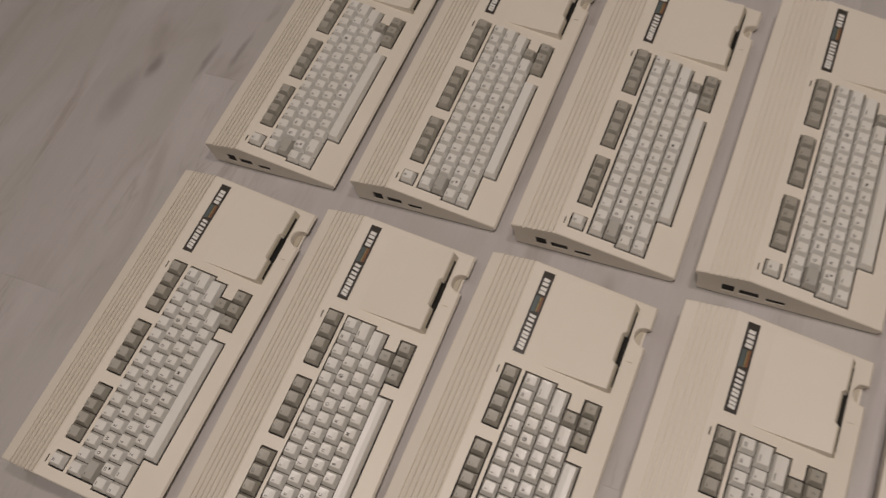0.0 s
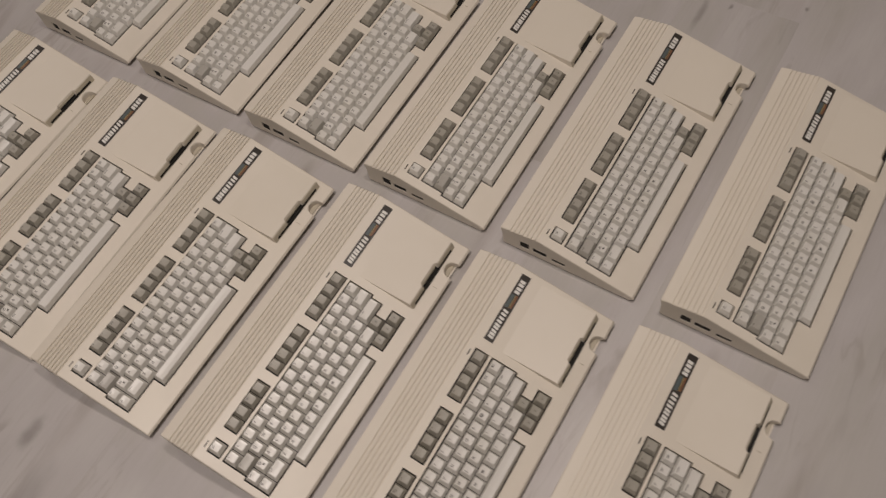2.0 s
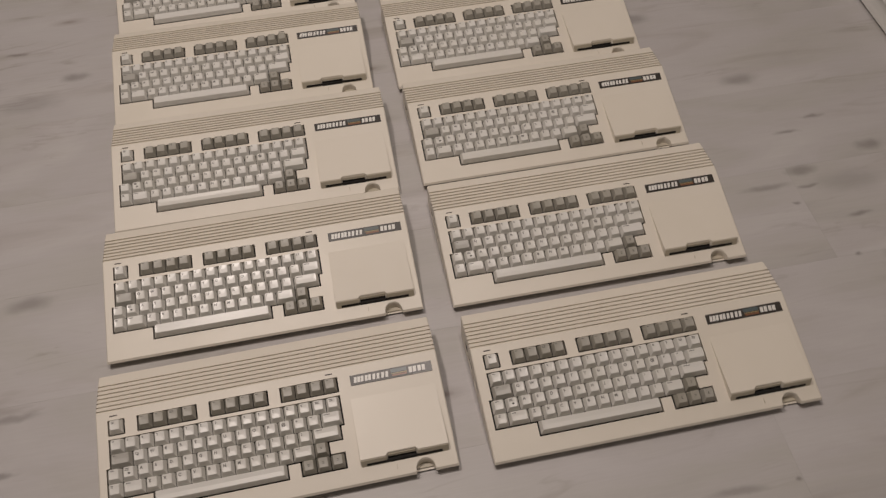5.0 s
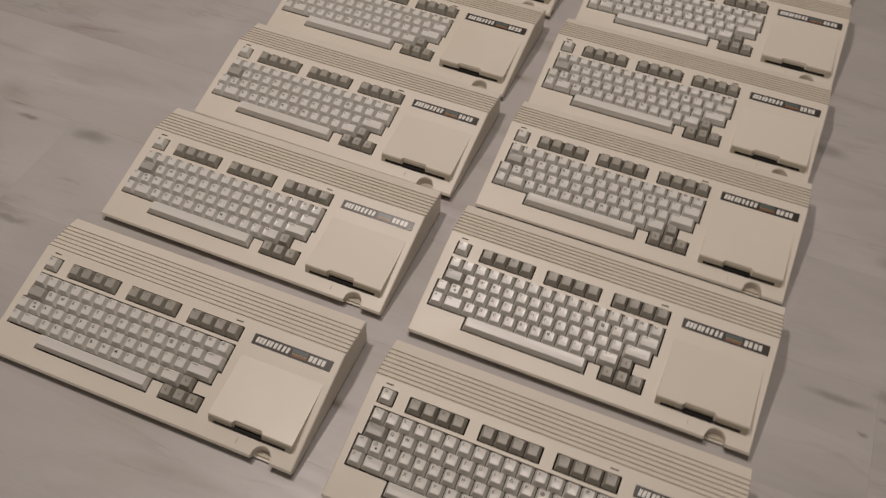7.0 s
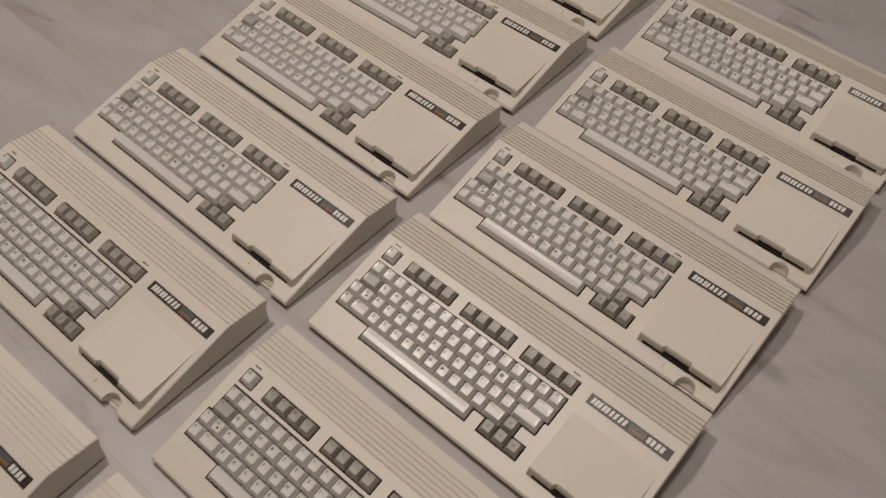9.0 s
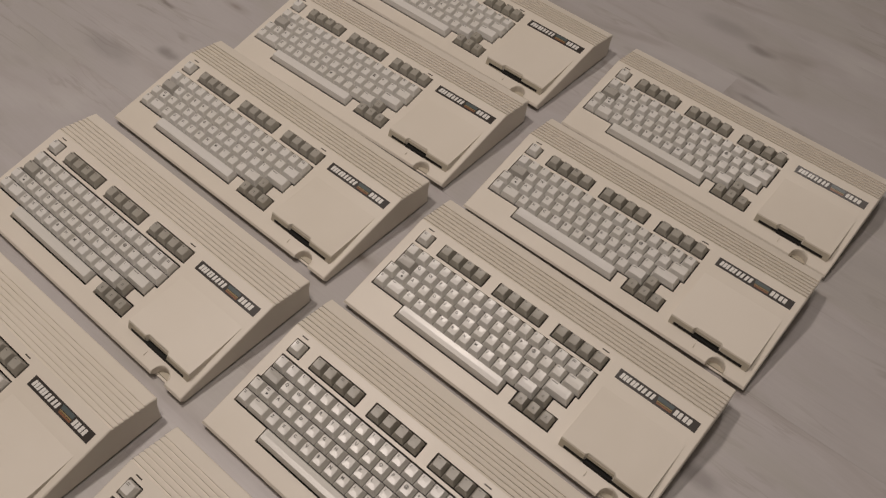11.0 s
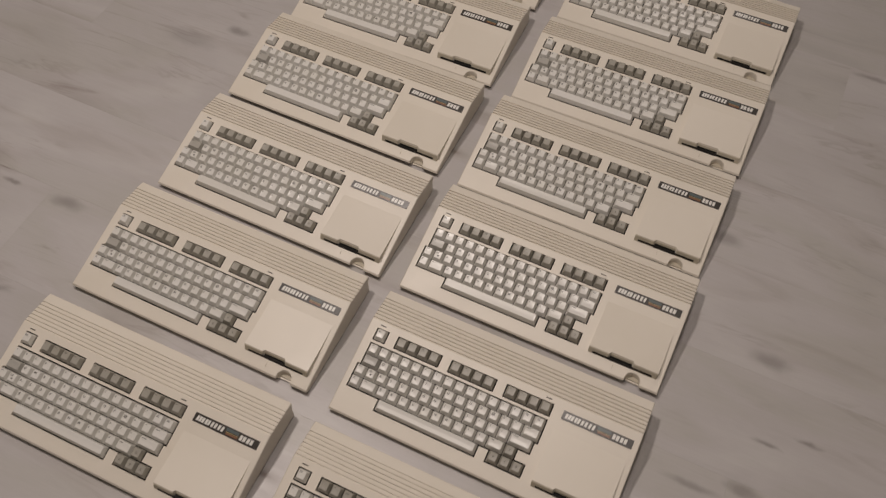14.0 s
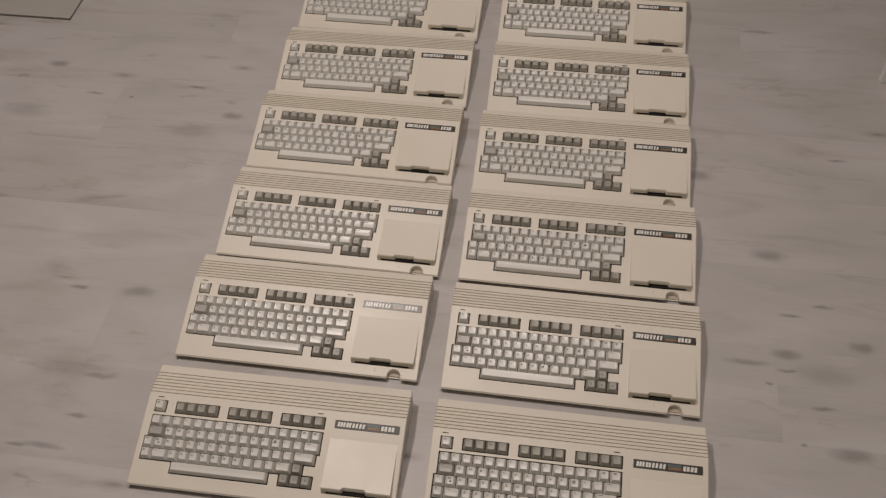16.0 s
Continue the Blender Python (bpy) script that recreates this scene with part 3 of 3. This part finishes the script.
PLACES = [
    (0.0000, 0.0180, 0.52),
    (-0.0014, 0.2751, -0.05),
    (0.0030, 0.5190, -0.49),
    (-0.0030, 0.7663, -0.52),
    (-0.0014, 1.0027, 0.64),
    (-0.0043, 1.2582, -0.47),
    (0.5090, 0.0126, 0.13),
    (0.5063, 0.2670, -0.23),
    (0.5071, 0.5141, -0.22),
    (0.5055, 0.7547, -0.17),
    (0.5109, 0.9998, 0.21),
    (0.5105, 1.2518, -0.12),
]
first = build_computer()
for i, (x, y, turn) in enumerate(PLACES):
    m = pose(x, y, 0.0, 0, 0, turn)
    if i == 0:
        first.matrix_basis = m
    else:
        copy_thing(first, m)


# ---- things at the edge of the room ----
def build_mat():
    top = new("floor_mat")
    x0, x1, y0, y1 = -1.55, -0.620, 1.236, 2.05
    bm = bmesh.new()
    box(bm, x0, x1, y0, y1, 0.0005, 0.0045, 0.0012)
    part("mat_sheet", bm, MAT, top)
    bm = bmesh.new()
    box(bm, x0, x1 + 0.0018, y0 - 0.0035, y0 - 0.0005, 0.0005, 0.0036, 0.0006)
    box(bm, x1 + 0.0004, x1 + 0.0018, y0, y1, 0.0005, 0.0036, 0.0004)
    part("mat_edging", bm, MAT_EDGE_AND_GAP_SHADE, top, "dark brown edging")
    tagged(top, "thin grey-green mat with a dark edge on the floor", "mat")


def build_bookcase():
    """Low white bookcase, its open front towards -x, 0.80 m wide, standing from y = 0 upwards."""
    top = new("bookcase")
    deep, wide, tall, thick = 0.28, 0.800, 1.06, 0.016

    def board(name, x0, x1, y0, y1, z0, z1, mat=LACQUER, label=""):
        bm = bmesh.new()
        box(bm, x0, x1, y0, y1, z0, z1, 0.001)
        part(name, bm, mat, top, label)

    board("side_panel", 0.0, deep, 0.0, thick, 0.0, tall)
    board("side_panel", 0.0, deep, wide - thick, wide, 0.0, tall)
    y0, y1 = thick + 0.0005, wide - thick - 0.0005
    # Dark strip added in place of the shade below the plinth.
    board("gap_shade_strip", 0.034, 0.046, y0, y1, 0.0, 0.0045, MAT_EDGE_AND_GAP_SHADE, "dark strip for the shade in the gap under the plinth")
    board("plinth", 0.030, 0.046, y0, y1, 0.005, 0.052)
    for z in (0.0525, 0.38, 0.71, tall - 0.018):
        board("shelf", 0.024, deep - 0.006, y0, y1, z, z + 0.017)
    board("back_panel", deep - 0.005, deep - 0.001, y0, y1, 0.01, tall - 0.001)
    tagged(top, "empty white lacquered bookcase standing on the laminate floor", "bookcase", "bookcases in a row")
    return top


build_mat()
bookcase = build_bookcase()
bookcase.matrix_basis = pose(1.406, -0.378, 0.0)
copy_thing(bookcase, pose(1.408, 0.426, 0.0, 0, 0, -1.6))


# ---- floor boards, nearest stretch of the room as single boards ----
BOARD_L, BOARD_W, SEAM_Y = 1.285, 0.192, 0.236


def board_mesh(length):
    bm = bmesh.new()
    g, c = 0.00003, 0.00012
    w = BOARD_W
    levels = []
    for inset, z in ((g, -0.0084), (g, -c), (g + c, 0.0)):
        levels.append([bm.verts.new(p) for p in ((inset, inset, z), (length - inset, inset, z), (length - inset, w - inset, z), (inset, w - inset, z))])
    for a, b in zip(levels, levels[1:]):
        for i in range(4):
            bm.faces.new((a[i], a[(i + 1) % 4], b[(i + 1) % 4], b[i]))
    bm.faces.new(levels[-1])
    bmesh.ops.recalc_face_normals(bm, faces=bm.faces)
    me = bpy.data.meshes.new("floor_board")
    bm.to_mesh(me)
    bm.free()
    me.materials.append(FLOOR)
    return me


whole = board_mesh(BOARD_L)
offsets = (-0.17, -0.62, -1.05, -0.38, -0.84)
row0 = math.floor((-2.4 - SEAM_Y) / BOARD_W) + 1
row = row0
while SEAM_Y + (row + 1) * BOARD_W <= 4.2:
    x = offsets[row % 5] - 2 * BOARD_L
    while x < 3.4:
        a, b = max(x, -2.6), min(x + BOARD_L, 3.4)
        if b - a > 0.02:
            ob = new("floor_board", whole if b - a > BOARD_L - 1e-6 else board_mesh(b - a))
            ob.location = (a, SEAM_Y + row * BOARD_W, 0)
            ob.parent = floor
        x += BOARD_L
    row += 1
